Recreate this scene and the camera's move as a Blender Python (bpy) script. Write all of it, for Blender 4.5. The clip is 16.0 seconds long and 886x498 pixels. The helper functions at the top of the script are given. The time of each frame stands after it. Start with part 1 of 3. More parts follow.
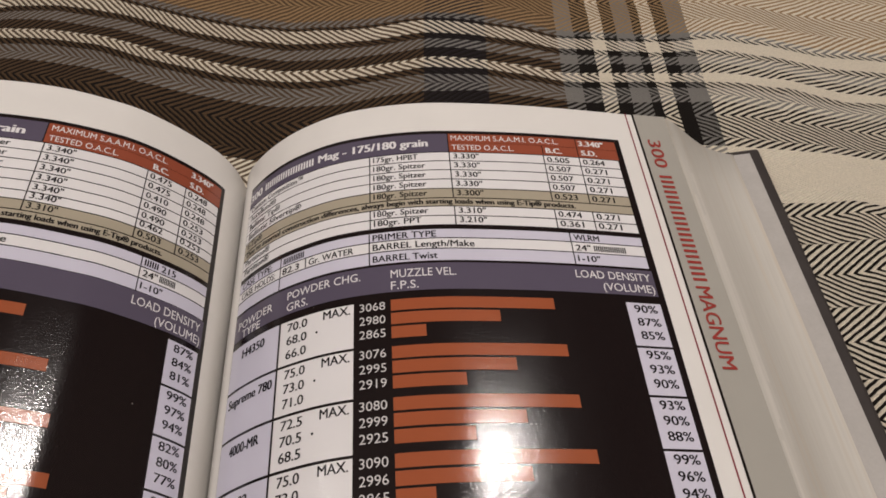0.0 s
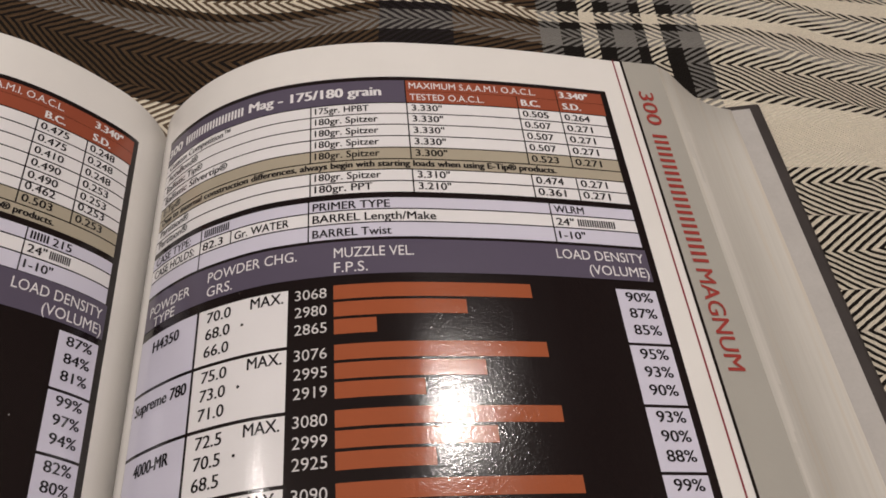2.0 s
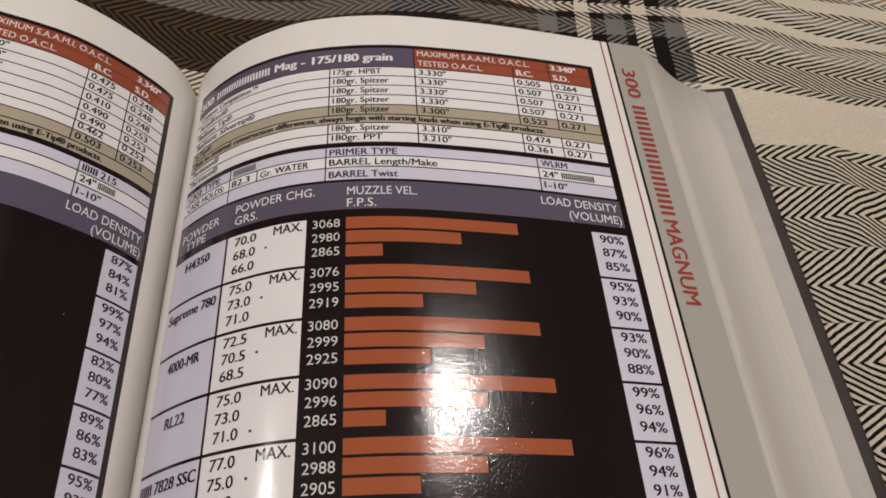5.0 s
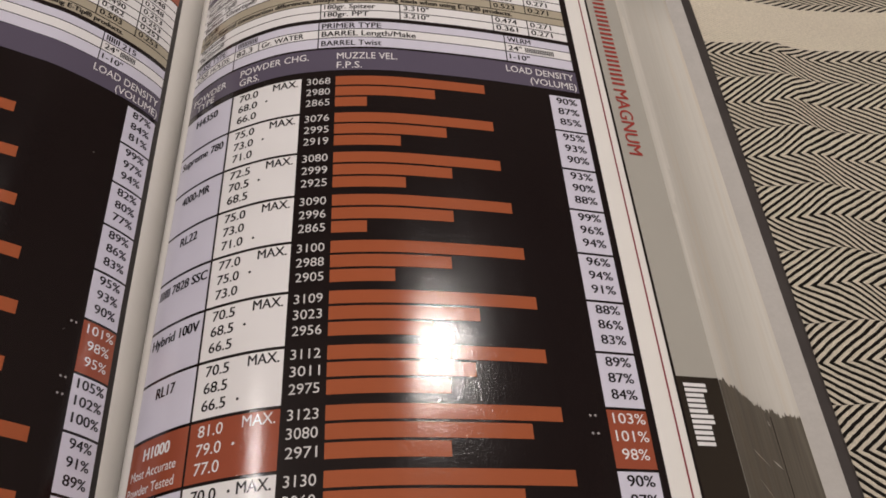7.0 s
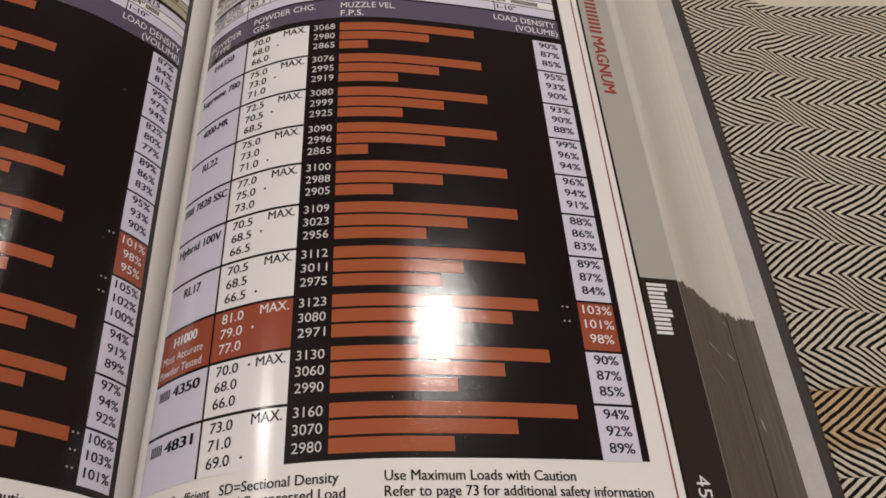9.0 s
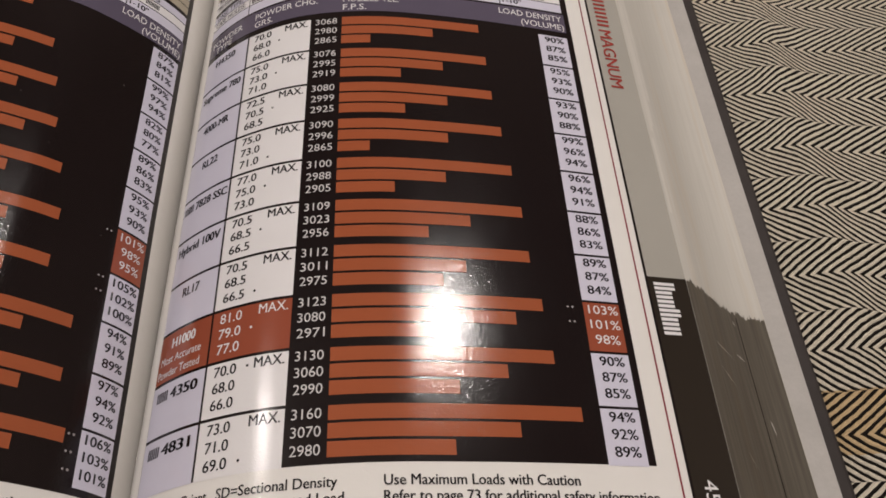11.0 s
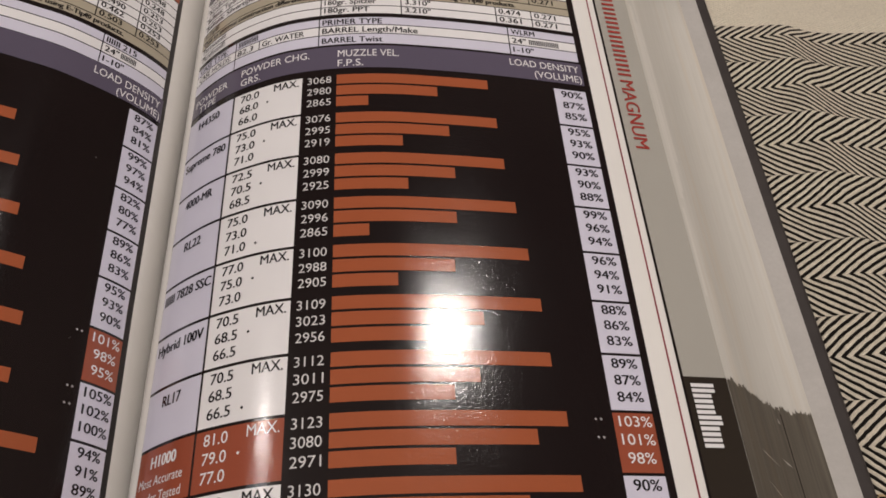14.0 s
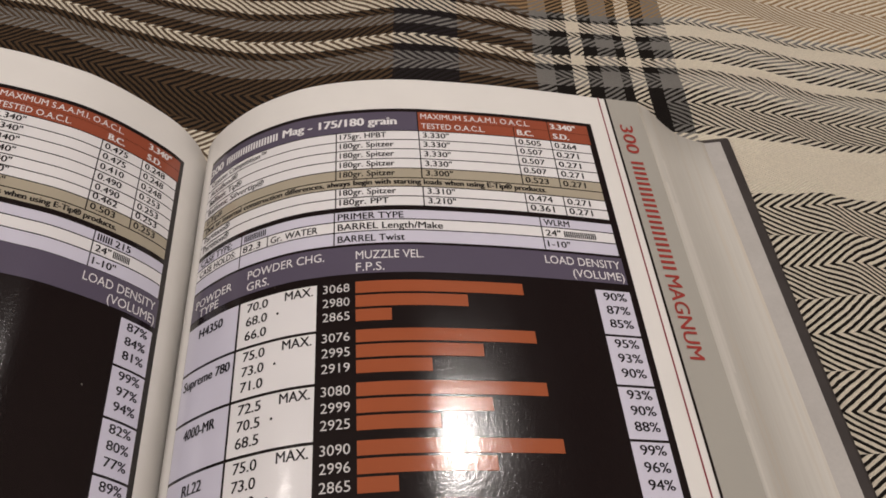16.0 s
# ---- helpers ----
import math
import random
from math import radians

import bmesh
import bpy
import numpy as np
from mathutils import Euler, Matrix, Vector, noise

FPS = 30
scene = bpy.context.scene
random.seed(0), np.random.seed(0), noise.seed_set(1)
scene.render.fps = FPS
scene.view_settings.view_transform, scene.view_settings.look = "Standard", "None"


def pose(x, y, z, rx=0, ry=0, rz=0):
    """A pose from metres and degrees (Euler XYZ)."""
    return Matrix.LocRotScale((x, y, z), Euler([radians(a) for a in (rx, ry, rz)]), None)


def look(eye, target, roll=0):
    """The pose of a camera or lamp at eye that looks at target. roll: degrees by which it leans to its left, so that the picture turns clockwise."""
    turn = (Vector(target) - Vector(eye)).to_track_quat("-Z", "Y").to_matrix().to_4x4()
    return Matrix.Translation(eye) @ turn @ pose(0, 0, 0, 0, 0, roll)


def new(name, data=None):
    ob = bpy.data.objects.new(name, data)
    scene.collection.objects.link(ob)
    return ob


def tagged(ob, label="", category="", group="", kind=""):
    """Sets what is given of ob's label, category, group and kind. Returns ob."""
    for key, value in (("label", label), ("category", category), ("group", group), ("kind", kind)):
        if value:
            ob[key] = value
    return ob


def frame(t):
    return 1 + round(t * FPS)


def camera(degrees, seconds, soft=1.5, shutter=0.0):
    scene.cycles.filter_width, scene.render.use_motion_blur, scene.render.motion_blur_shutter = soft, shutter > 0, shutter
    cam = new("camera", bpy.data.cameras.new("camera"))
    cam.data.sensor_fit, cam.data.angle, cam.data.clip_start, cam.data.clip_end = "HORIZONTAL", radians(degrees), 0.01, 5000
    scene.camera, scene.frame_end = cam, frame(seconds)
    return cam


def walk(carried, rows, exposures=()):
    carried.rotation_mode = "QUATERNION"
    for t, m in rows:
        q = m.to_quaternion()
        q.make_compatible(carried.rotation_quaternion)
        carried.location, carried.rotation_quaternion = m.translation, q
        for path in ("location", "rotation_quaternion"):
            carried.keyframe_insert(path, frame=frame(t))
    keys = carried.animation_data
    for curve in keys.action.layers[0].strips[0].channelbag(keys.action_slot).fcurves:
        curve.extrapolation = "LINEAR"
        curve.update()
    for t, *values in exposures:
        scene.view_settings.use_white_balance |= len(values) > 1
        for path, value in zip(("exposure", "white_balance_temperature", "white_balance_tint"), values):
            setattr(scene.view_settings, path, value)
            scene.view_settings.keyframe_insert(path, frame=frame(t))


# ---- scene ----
cam = camera(57.28, 16.0, soft=1.7)
PATH = [
    (0, (0.02192, 0.01887, 0.20918), (0.01106, 0.14674, 0.05577), -11.05),
    (0.5, (0.02245, 0.03039, 0.20005), (0.01660, 0.15309, 0.04222), -9.15),
    (1, (0.02208, 0.03908, 0.19267), (0.01878, 0.15823, 0.03208), -8.14),
    (1.5, (0.02182, 0.04428, 0.18697), (0.01947, 0.16125, 0.02476), -7.83),
    (2, (0.02130, 0.04750, 0.18530), (0.01912, 0.16335, 0.02228), -7.47),
    (2.5, (0.02116, 0.04944, 0.18339), (0.01870, 0.16535, 0.02042), -7.61),
    (3, (0.02157, 0.04834, 0.18368), (0.01898, 0.16549, 0.02161), -7.63),
    (3.2, (0.02201, 0.04824, 0.18349), (0.01957, 0.16552, 0.02163), -7.45),
    (5.3, (0.02020, 0.01239, 0.19993), (0.01844, 0.12725, 0.04102), -5.16),
    (5.5, (0.02156, 0.00751, 0.20121), (0.01976, 0.12316, 0.03805), -5.22),
    (6, (0.02268, -0.00240, 0.19779), (0.02091, 0.11148, 0.03339), -5.30),
    (6.5, (0.02401, -0.01490, 0.19844), (0.02251, 0.09755, 0.03305), -5.13),
    (7, (0.02475, -0.02726, 0.20123), (0.02235, 0.08674, 0.03692), -5.24),
    (7.5, (0.02557, -0.03601, 0.20391), (0.02298, 0.07712, 0.03901), -5.44),
    (8, (0.02532, -0.04681, 0.20837), (0.02252, 0.06645, 0.04355), -5.56),
    (8.5, (0.02622, -0.05574, 0.21072), (0.02265, 0.05717, 0.04567), -5.90),
    (9, (0.02708, -0.05822, 0.21105), (0.02323, 0.05438, 0.04580), -6.05),
    (11.5, (0.02884, -0.05420, 0.20673), (0.02178, 0.05746, 0.04095), -7.35),
    (12, (0.02878, -0.05292, 0.20584), (0.02115, 0.05847, 0.03990), -7.56),
    (12.5, (0.02907, -0.05216, 0.20499), (0.02128, 0.05916, 0.03901), -7.67),
    (13, (0.02999, -0.04934, 0.20296), (0.02126, 0.06133, 0.03660), -8.28),
    (13.5, (0.02966, -0.03729, 0.20286), (0.02135, 0.07130, 0.03511), -8.36),
    (14, (0.02851, -0.02131, 0.20315), (0.02140, 0.08793, 0.03577), -8.29),
    (14.5, (0.02501, -0.00589, 0.20676), (0.02086, 0.10947, 0.04344), -7.34),
    (15, (0.02090, 0.00649, 0.20784), (0.01864, 0.12458, 0.04644), -6.39),
    (15.5, (0.02057, 0.01559, 0.20737), (0.01860, 0.13679, 0.04829), -6.54),
    (16, (0.02010, 0.02297, 0.20529), (0.01822, 0.14638, 0.04792), -6.51),
]
EXPOSURES = [(0.0, 0.05, 6720, 14), (16.0, 0.05, 6720, 14)]
walk(cam, [(t, look(eye, target, roll)) for t, eye, target, roll in PATH], EXPOSURES)

# ---- light: two warm bulbs above and beyond the book, an added fill, a dim room ----
world = bpy.data.worlds.new("world")
world.use_nodes = True
scene.world = world
world.node_tree.nodes["Background"].inputs[0].default_value = (1.0, 0.96, 0.92, 1)
world.node_tree.nodes["Background"].inputs[1].default_value = 0.02


def bulb(name, place, watts, radius, colour):
    data = bpy.data.lights.new(name, "POINT")
    data.energy, data.shadow_soft_size, data.color = watts, radius, colour
    ob = new(name, data)
    ob.location = place
    return ob


bulb("lamp_light", (0.288, 0.427, 0.71), 6.0, 0.012, (1.0, 0.965, 0.925))
bulb("second_lamp_light", (-0.78, 0.55, 1.19), 7.0, 0.022, (1.0, 0.965, 0.925))
# overhead fill without a known source, added to raise the general brightness
bulb("fill_light", (0.2, -0.25, 1.62), 33.0, 0.12, (1.0, 0.965, 0.93))


# ---- materials ----
def material(name, rough=0.6, metal=0.0):
    m = bpy.data.materials.new(name)
    m.use_nodes = True
    p = m.node_tree.nodes["Principled BSDF"]
    p.inputs["Roughness"].default_value = rough
    p.inputs["Metallic"].default_value = metal
    return m, m.node_tree, p


def node(tree, kind, **values):
    n = tree.nodes.new(kind)
    for key, value in values.items():
        setattr(n, key, value)
    return n


def maths(tree, op, a, b=None, c=None):
    n = node(tree, "ShaderNodeMath", operation=op)
    for slot, value in enumerate((a, b, c)):
        if value is None:
            continue
        if isinstance(value, (int, float)):
            n.inputs[slot].default_value = value
        else:
            tree.links.new(value, n.inputs[slot])
    return n.outputs[0]


def blend(tree, fac, a, b, mode="MIX"):
    n = node(tree, "ShaderNodeMix", data_type="RGBA", blend_type=mode)
    for slot, value in ((0, fac), (6, a), (7, b)):
        if isinstance(value, (int, float)):
            n.inputs[slot].default_value = value
        elif isinstance(value, tuple):
            n.inputs[slot].default_value = (*value, 1)
        else:
            tree.links.new(value, n.inputs[slot])
    return n.outputs[2]


def noisy(tree, scale, detail=3.0, rough=0.55, stretch=(1, 1, 1)):
    place = node(tree, "ShaderNodeTexCoord").outputs["Object"]
    shaped = node(tree, "ShaderNodeMapping")
    shaped.inputs["Scale"].default_value = stretch
    tree.links.new(place, shaped.inputs[0])
    n = node(tree, "ShaderNodeTexNoise")
    n.inputs["Scale"].default_value, n.inputs["Detail"].default_value, n.inputs["Roughness"].default_value = scale, detail, rough
    tree.links.new(shaped.outputs[0], n.inputs["Vector"])
    return n.outputs["Fac"]


def bump(tree, shader, height, strength, depth):
    n = node(tree, "ShaderNodeBump")
    n.inputs["Strength"].default_value, n.inputs["Distance"].default_value = strength, depth
    tree.links.new(height, n.inputs["Height"])
    tree.links.new(n.outputs[0], shader.inputs["Normal"])


GLOSS, GLOSS_BUMP = 0.14, 0.8


def coated(name, colour, stain=0.05, rough=GLOSS):
    """Ink or bare stock of the glossy coated paper: fine orange peel, faint smears and a few dust specks."""
    m, tree, p = material(name, rough)
    fine, broad = noisy(tree, 3400, 1, 0.5, (1, 0.85, 1)), noisy(tree, 60, 4)
    dim = tuple(v * (1 - 2 * stain) for v in colour)
    speck = node(tree, "ShaderNodeMapRange")
    tree.links.new(noisy(tree, 700, 2, 0.5), speck.inputs[0])
    speck.inputs[1].default_value, speck.inputs[2].default_value, speck.inputs[4].default_value = 0.80, 0.84, 0.35
    tree.links.new(blend(tree, speck.outputs[0], blend(tree, broad, dim, colour), (0.5, 0.47, 0.43)), p.inputs["Base Color"])
    smear = maths(tree, "MULTIPLY_ADD", noisy(tree, 38, 5, 0.65, (1.6, 0.7, 1)), 0.10, rough - 0.11)
    tree.links.new(maths(tree, "MAXIMUM", maths(tree, "MULTIPLY_ADD", noisy(tree, 2600, 1), 0.12, smear), 0.08), p.inputs["Roughness"])
    peel = maths(tree, "MULTIPLY", fine, maths(tree, "POWER", noisy(tree, 1300, 1), 1.2))
    bump(tree, p, maths(tree, "MULTIPLY_ADD", broad, 0.12, peel), GLOSS_BUMP, 0.000050)
    tree.links.new(p.inputs["Normal"].links[0].from_socket, p.inputs["Coat Normal"])
    p.inputs["Specular IOR Level"].default_value = 0.38
    p.inputs["Coat Weight"].default_value, p.inputs["Coat Roughness"].default_value = 0.15, 0.11
    return m


PAPER = coated("coated_paper", (0.80, 0.775, 0.745))
INK_BLACK = coated("ink_black", (0.0098, 0.0054, 0.0058))
INK_LINE = coated("ink_line", (0.012, 0.010, 0.012))
INK_RED = coated("ink_red", (0.31, 0.075, 0.040))
INK_BAR = coated("ink_orange", (0.355, 0.092, 0.038))
INK_PURPLE = coated("ink_purple", (0.105, 0.088, 0.130))
INK_LILAC = coated("ink_lilac", (0.64, 0.62, 0.73))
INK_TAN = coated("ink_tan", (0.42, 0.37, 0.285))
INK_WHITE = coated("ink_white", (0.80, 0.78, 0.79))
INK_PALE = coated("ink_reversed_white", (0.62, 0.60, 0.60))
INK_GREY = coated("ink_grey", (0.40, 0.382, 0.343))
INK_TITLE = coated("ink_title_red", (0.34, 0.050, 0.042))
INK_MARK = coated("ink_faint_white", (0.34, 0.31, 0.31))
INK_MARGIN = coated("ink_margin_red", (0.24, 0.035, 0.045))
INK_BROWN = coated("ink_dark_brown", (0.026, 0.0195, 0.0145))


def edge_paper(name, colour, dark, rough=0.55):
    """Many sheet edges side by side: fine streaks along the book's height."""
    m, tree, p = material(name, rough)
    sharp = node(tree, "ShaderNodeMapRange")
    tree.links.new(noisy(tree, 60, 5, 0.6, (17, 0.5, 17)), sharp.inputs[0])
    sharp.inputs[1].default_value, sharp.inputs[2].default_value = 0.34, 0.66
    streak = sharp.outputs[0]
    patch = noisy(tree, 18, 4, 0.6, (3, 0.5, 3))
    mixed = blend(tree, streak, dark, colour)
    warm = noisy(tree, 24, 5, 0.65, (9, 0.22, 9))
    spots = node(tree, "ShaderNodeMapRange")
    tree.links.new(warm, spots.inputs[0])
    spots.inputs[1].default_value, spots.inputs[2].default_value, spots.inputs[4].default_value = 0.52, 0.72, 0.6
    mixed = blend(tree, spots.outputs[0], mixed, tuple(v * k for v, k in zip(colour, (0.92, 0.78, 0.62))))
    tree.links.new(blend(tree, maths(tree, "MULTIPLY", patch, 0.35), mixed, dark), p.inputs["Base Color"])
    bump(tree, p, streak, 0.12, 0.00015)
    return m


EDGE = edge_paper("sheet_edges", (0.60, 0.575, 0.53), (0.545, 0.52, 0.475))
EDGE_DARK = edge_paper("printed_sheet_edges", (0.135, 0.117, 0.093), (0.075, 0.064, 0.050))


def mottled_paper(name, light, dark):
    """Uncoated grey stock with a cloudy, speckled print."""
    m, tree, p = material(name, 0.7)
    speck = node(tree, "ShaderNodeMapRange")
    tree.links.new(noisy(tree, 900, 4, 0.7), speck.inputs[0])
    speck.inputs[1].default_value, speck.inputs[2].default_value = 0.36, 0.6
    clouds = blend(tree, noisy(tree, 110, 4, 0.65), dark, light)
    tree.links.new(blend(tree, maths(tree, "MULTIPLY_ADD", speck.outputs[0], -0.3, 0.3), clouds, dark), p.inputs["Base Color"])
    bump(tree, p, noisy(tree, 1400, 2), 0.2, 0.00006)
    p.inputs["Specular IOR Level"].default_value = 0.3
    return m


ENDPAPER = mottled_paper("endpaper", (0.50, 0.475, 0.455), (0.37, 0.35, 0.33))


def cover_cloth():
    m, tree, p = material("cover_board", 0.6)
    tree.links.new(blend(tree, noisy(tree, 120, 4), (0.026, 0.021, 0.020), (0.052, 0.043, 0.040)), p.inputs["Base Color"])
    bump(tree, p, noisy(tree, 1500, 2), 0.3, 0.0001)
    p.inputs["Specular IOR Level"].default_value = 0.2
    return m


COVER = cover_cloth()

CREAM, BLACK, GREY, TAN, BROWN = (0.76, 0.685, 0.56), (0.016, 0.0135, 0.012), (0.215, 0.204, 0.190), (0.33, 0.215, 0.115), (0.096, 0.059, 0.034)
# yarn stripes in millimetres: where each colour begins
WARP = [(-1500, BROWN), (1.5, (0.025, 0.02, 0.022)), (27.6, BROWN), (58.5, GREY), (65, BLACK), (71.5, CREAM), (77.7, BLACK), (83, GREY), (89, BLACK), (94, CREAM), (99, BLACK), (104, GREY), (110, CREAM)]
WEFT = [(-1500, BLACK), (216.2, CREAM), (242, BLACK), (268, GREY), (276, BLACK), (280, CREAM), (285.5, BLACK), (290, GREY), (295.5, BLACK), (299.5, CREAM), (306, BLACK), (308.5, GREY), (311, TAN)]
RIB, TURNING, LEAN_OVER = 3.25, 12.23, 1.36


def woven():
    """Herringbone twill: warp and weft yarns of striped colours, the ribs turning over every few rows."""
    m, tree, p = material("woven_plaid", 0.9)
    uv = node(tree, "ShaderNodeUVMap", uv_map="yarn").outputs[0]
    wob = node(tree, "ShaderNodeTexNoise")
    wob.inputs["Scale"].default_value, wob.inputs["Detail"].default_value = 60, 2
    tree.links.new(uv, wob.inputs["Vector"])
    parts = node(tree, "ShaderNodeSeparateXYZ")
    tree.links.new(uv, parts.inputs[0])
    shake = maths(tree, "MULTIPLY_ADD", wob.outputs["Fac"], 1.1, -0.55)
    a = maths(tree, "MULTIPLY_ADD", parts.outputs[0], 1000, shake)
    b = maths(tree, "MULTIPLY_ADD", parts.outputs[1], 1000, shake)

    def stripes(value, rows, near, far):
        low, high = -50.0, 400.0
        n = node(tree, "ShaderNodeValToRGB")
        n.color_ramp.interpolation = "CONSTANT"
        e = n.color_ramp.elements
        for k, (start, colour) in enumerate(rows):
            at = min(max((start - low) / (high - low), 0), 1)
            if k < 2:
                e[k].position, e[k].color = at, (*colour, 1)
            else:
                e.new(at).color = (*colour, 1)
        around = maths(tree, "WRAP", value, far, near)
        tree.links.new(maths(tree, "DIVIDE", maths(tree, "SUBTRACT", around, low), high - low), n.inputs[0])
        return n.outputs[0]

    drift = node(tree, "ShaderNodeTexNoise")
    drift.inputs["Scale"].default_value, drift.inputs["Detail"].default_value = 22, 2
    tree.links.new(uv, drift.inputs["Vector"])
    fold = maths(tree, "PINGPONG", maths(tree, "ADD", b, 400 * TURNING - 76.9), TURNING)
    broken = maths(tree, "MULTIPLY", maths(tree, "FLOOR", maths(tree, "DIVIDE", maths(tree, "ADD", b, 400 * TURNING - 76.9), 2 * TURNING)), 0.5)
    phase = maths(tree, "FRACT", maths(tree, "ADD", broken, maths(tree, "DIVIDE", maths(tree, "MULTIPLY_ADD", fold, LEAN_OVER, maths(tree, "MULTIPLY_ADD", drift.outputs["Fac"], 9.0, maths(tree, "MULTIPLY_ADD", maths(tree, "MINIMUM", maths(tree, "SUBTRACT", a, 60.0), 0.0), -0.2, maths(tree, "ADD", a, maths(tree, "MULTIPLY_ADD", noisy(tree, 420, 2, 0.6), 0.9, 5000 * RIB))))), RIB)))
    wave = maths(tree, "ABSOLUTE", maths(tree, "MULTIPLY_ADD", phase, 2.0, -1.0))
    pick = node(tree, "ShaderNodeMapRange", interpolation_type="SMOOTHSTEP")
    tree.links.new(wave, pick.inputs[0])
    pick.inputs[1].default_value, pick.inputs[2].default_value = 0.45, 0.58
    pick.inputs[3].default_value = 0.06  # the other yarn shows between the ribs
    # the warp is multiplied by tan over an 18 mm run of rows
    tan_rows = maths(tree, "LESS_THAN", maths(tree, "ABSOLUTE", maths(tree, "SUBTRACT", b, 44.0)), 9.0)
    warp = blend(tree, tan_rows, stripes(a, WARP, -260.0, 260.0), blend(tree, 1.0, stripes(a, WARP, -260.0, 260.0), (0.85, 0.69, 0.49), "MULTIPLY"))
    yarn = blend(tree, pick.outputs[0], warp, stripes(b, WEFT, -60.0, 420.0))
    fluff = noisy(tree, 1400, 3, 0.7)
    soft = blend(tree, 0.45, yarn, blend(tree, fluff, (0.35, 0.35, 0.35), (1.5, 1.5, 1.5)), "MULTIPLY")
    tree.links.new(soft, p.inputs["Base Color"])
    ridge = maths(tree, "ABSOLUTE", maths(tree, "MULTIPLY_ADD", wave, 2.0, -1.0))
    bump(tree, p, maths(tree, "MULTIPLY_ADD", fluff, 0.6, ridge), 0.8, 0.0006)
    p.inputs["Specular IOR Level"].default_value = 0.03
    return m


def wall_paint(name, colour):
    m, tree, p = material(name, 0.75)
    tree.links.new(blend(tree, noisy(tree, 3, 5), tuple(v * 0.93 for v in colour), colour), p.inputs["Base Color"])
    bump(tree, p, noisy(tree, 180, 2), 0.15, 0.001)
    return m


WALL, CEILING, FLOOR = wall_paint("wall_paint", (0.38, 0.34, 0.30)), wall_paint("ceiling_paint", (0.44, 0.42, 0.39)), wall_paint("floor_carpet", (0.28, 0.22, 0.17))
BLANKET, MATTRESS = woven(), wall_paint("mattress_ticking", (0.6, 0.56, 0.5))


# ---- building helpers ----
def shaped(name, verts, faces, mat, parent=None, label="", smooth=True):
    me = bpy.data.meshes.new(name)
    me.from_pydata(verts, [], faces)
    me.materials.append(mat)
    if smooth:
        me.polygons.foreach_set("use_smooth", [True] * len(me.polygons))
    me.update()
    ob = new(name, me)
    ob.parent = parent
    return tagged(ob, label=label)


def box(name, low, high, mat, parent=None, bevel=0.0, label="", kind=""):
    bm = bmesh.new()
    bmesh.ops.create_cube(bm, size=1.0)
    for v in bm.verts:
        v.co = Vector([(lo + hi) / 2 + c * (hi - lo) for lo, hi, c in zip(low, high, v.co)])
    if bevel:
        bmesh.ops.bevel(bm, geom=bm.edges[:], offset=bevel, segments=3, profile=0.5, affect="EDGES")
    me = bpy.data.meshes.new(name)
    bm.to_mesh(me)
    bm.free()
    me.materials.append(mat)
    ob = new(name, me)
    ob.parent = parent
    return tagged(ob, label=label, kind=kind)


# ---- the room, closed all round: unseen, added to enclose and bounce fill light ----
for name, low, high, mat in (
    ("floor", (-2.0, -1.9, -0.62), (1.7, 2.0, -0.55), FLOOR),
    ("ceiling", (-2.0, -1.9, 1.80), (1.7, 2.0, 1.88), CEILING),
    ("wall_west", (-2.1, -1.9, -0.55), (-2.0, 2.0, 1.80), WALL),
    ("wall_east", (1.7, -1.9, -0.55), (1.8, 2.0, 1.80), WALL),
    ("wall_south", (-2.0, -2.0, -0.55), (1.7, -1.9, 1.80), WALL),
    ("wall_north", (-2.0, 2.0, -0.55), (1.7, 2.1, 1.80), WALL),
):
    tagged(box(name, low, high, mat), "plain painted " + name.split("_")[0] + " of the room", name.split("_")[0], kind="structure")
tagged(box("mattress", (-1.0, -0.95, -0.54), (0.98, 1.15, -0.018), MATTRESS, bevel=0.03), "thick pale mattress beneath the plaid blanket", "mattress")


# ---- the blanket ----
def hump(x, y, cx, wide, high):
    return high * math.exp(-(((x - cx - 0.12 * (y - 0.27)) / wide) ** 2))


def lie(x, y):
    """Height of the cloth: slack ripples away from the book, flat beneath it."""
    far = min(max((y - 0.195) / 0.05, 0), 1) if x < 0.14 else min(max((x - 0.125) / 0.05, 0), 1)
    far = max(far, min(max((x - 0.119) / 0.04, 0), 1))
    z = hump(x, y, 0.020, 0.030, 0.0025) + hump(x, y, 0.122, 0.020, 0.0025) + hump(x, y, -0.19, 0.06, 0.004)
    z += 0.0022 * noise.noise((x * 11, y * 16, 0.3)) + 0.0008 * noise.noise((x * 45, y * 60, 2.0))
    ripple = 0.0030 * math.exp(-(((x - 0.1375 - 0.05 * (y - 0.10)) / 0.0075) ** 2)) if x > 0.1187 and y < 0.215 else 0.0
    return far * (z - 0.0025) - 0.0003 * (1 - far) + ripple * min(1.0, (0.215 - y) / 0.03)


# where one white stripe runs across the slack cloth
DRAPE_X = [-0.198, -0.171, -0.140, -0.110, -0.081, -0.055, -0.030, 0.006, 0.029, 0.051, 0.061, 0.093, 0.123, 0.142, 0.151, 0.160, 0.300]
DRAPE_Y = [0.363, 0.354, 0.342, 0.326, 0.312, 0.302, 0.2985, 0.2963, 0.2888, 0.2805, 0.2753, 0.268, 0.259, 0.252, 0.247, 0.2425, 0.19]


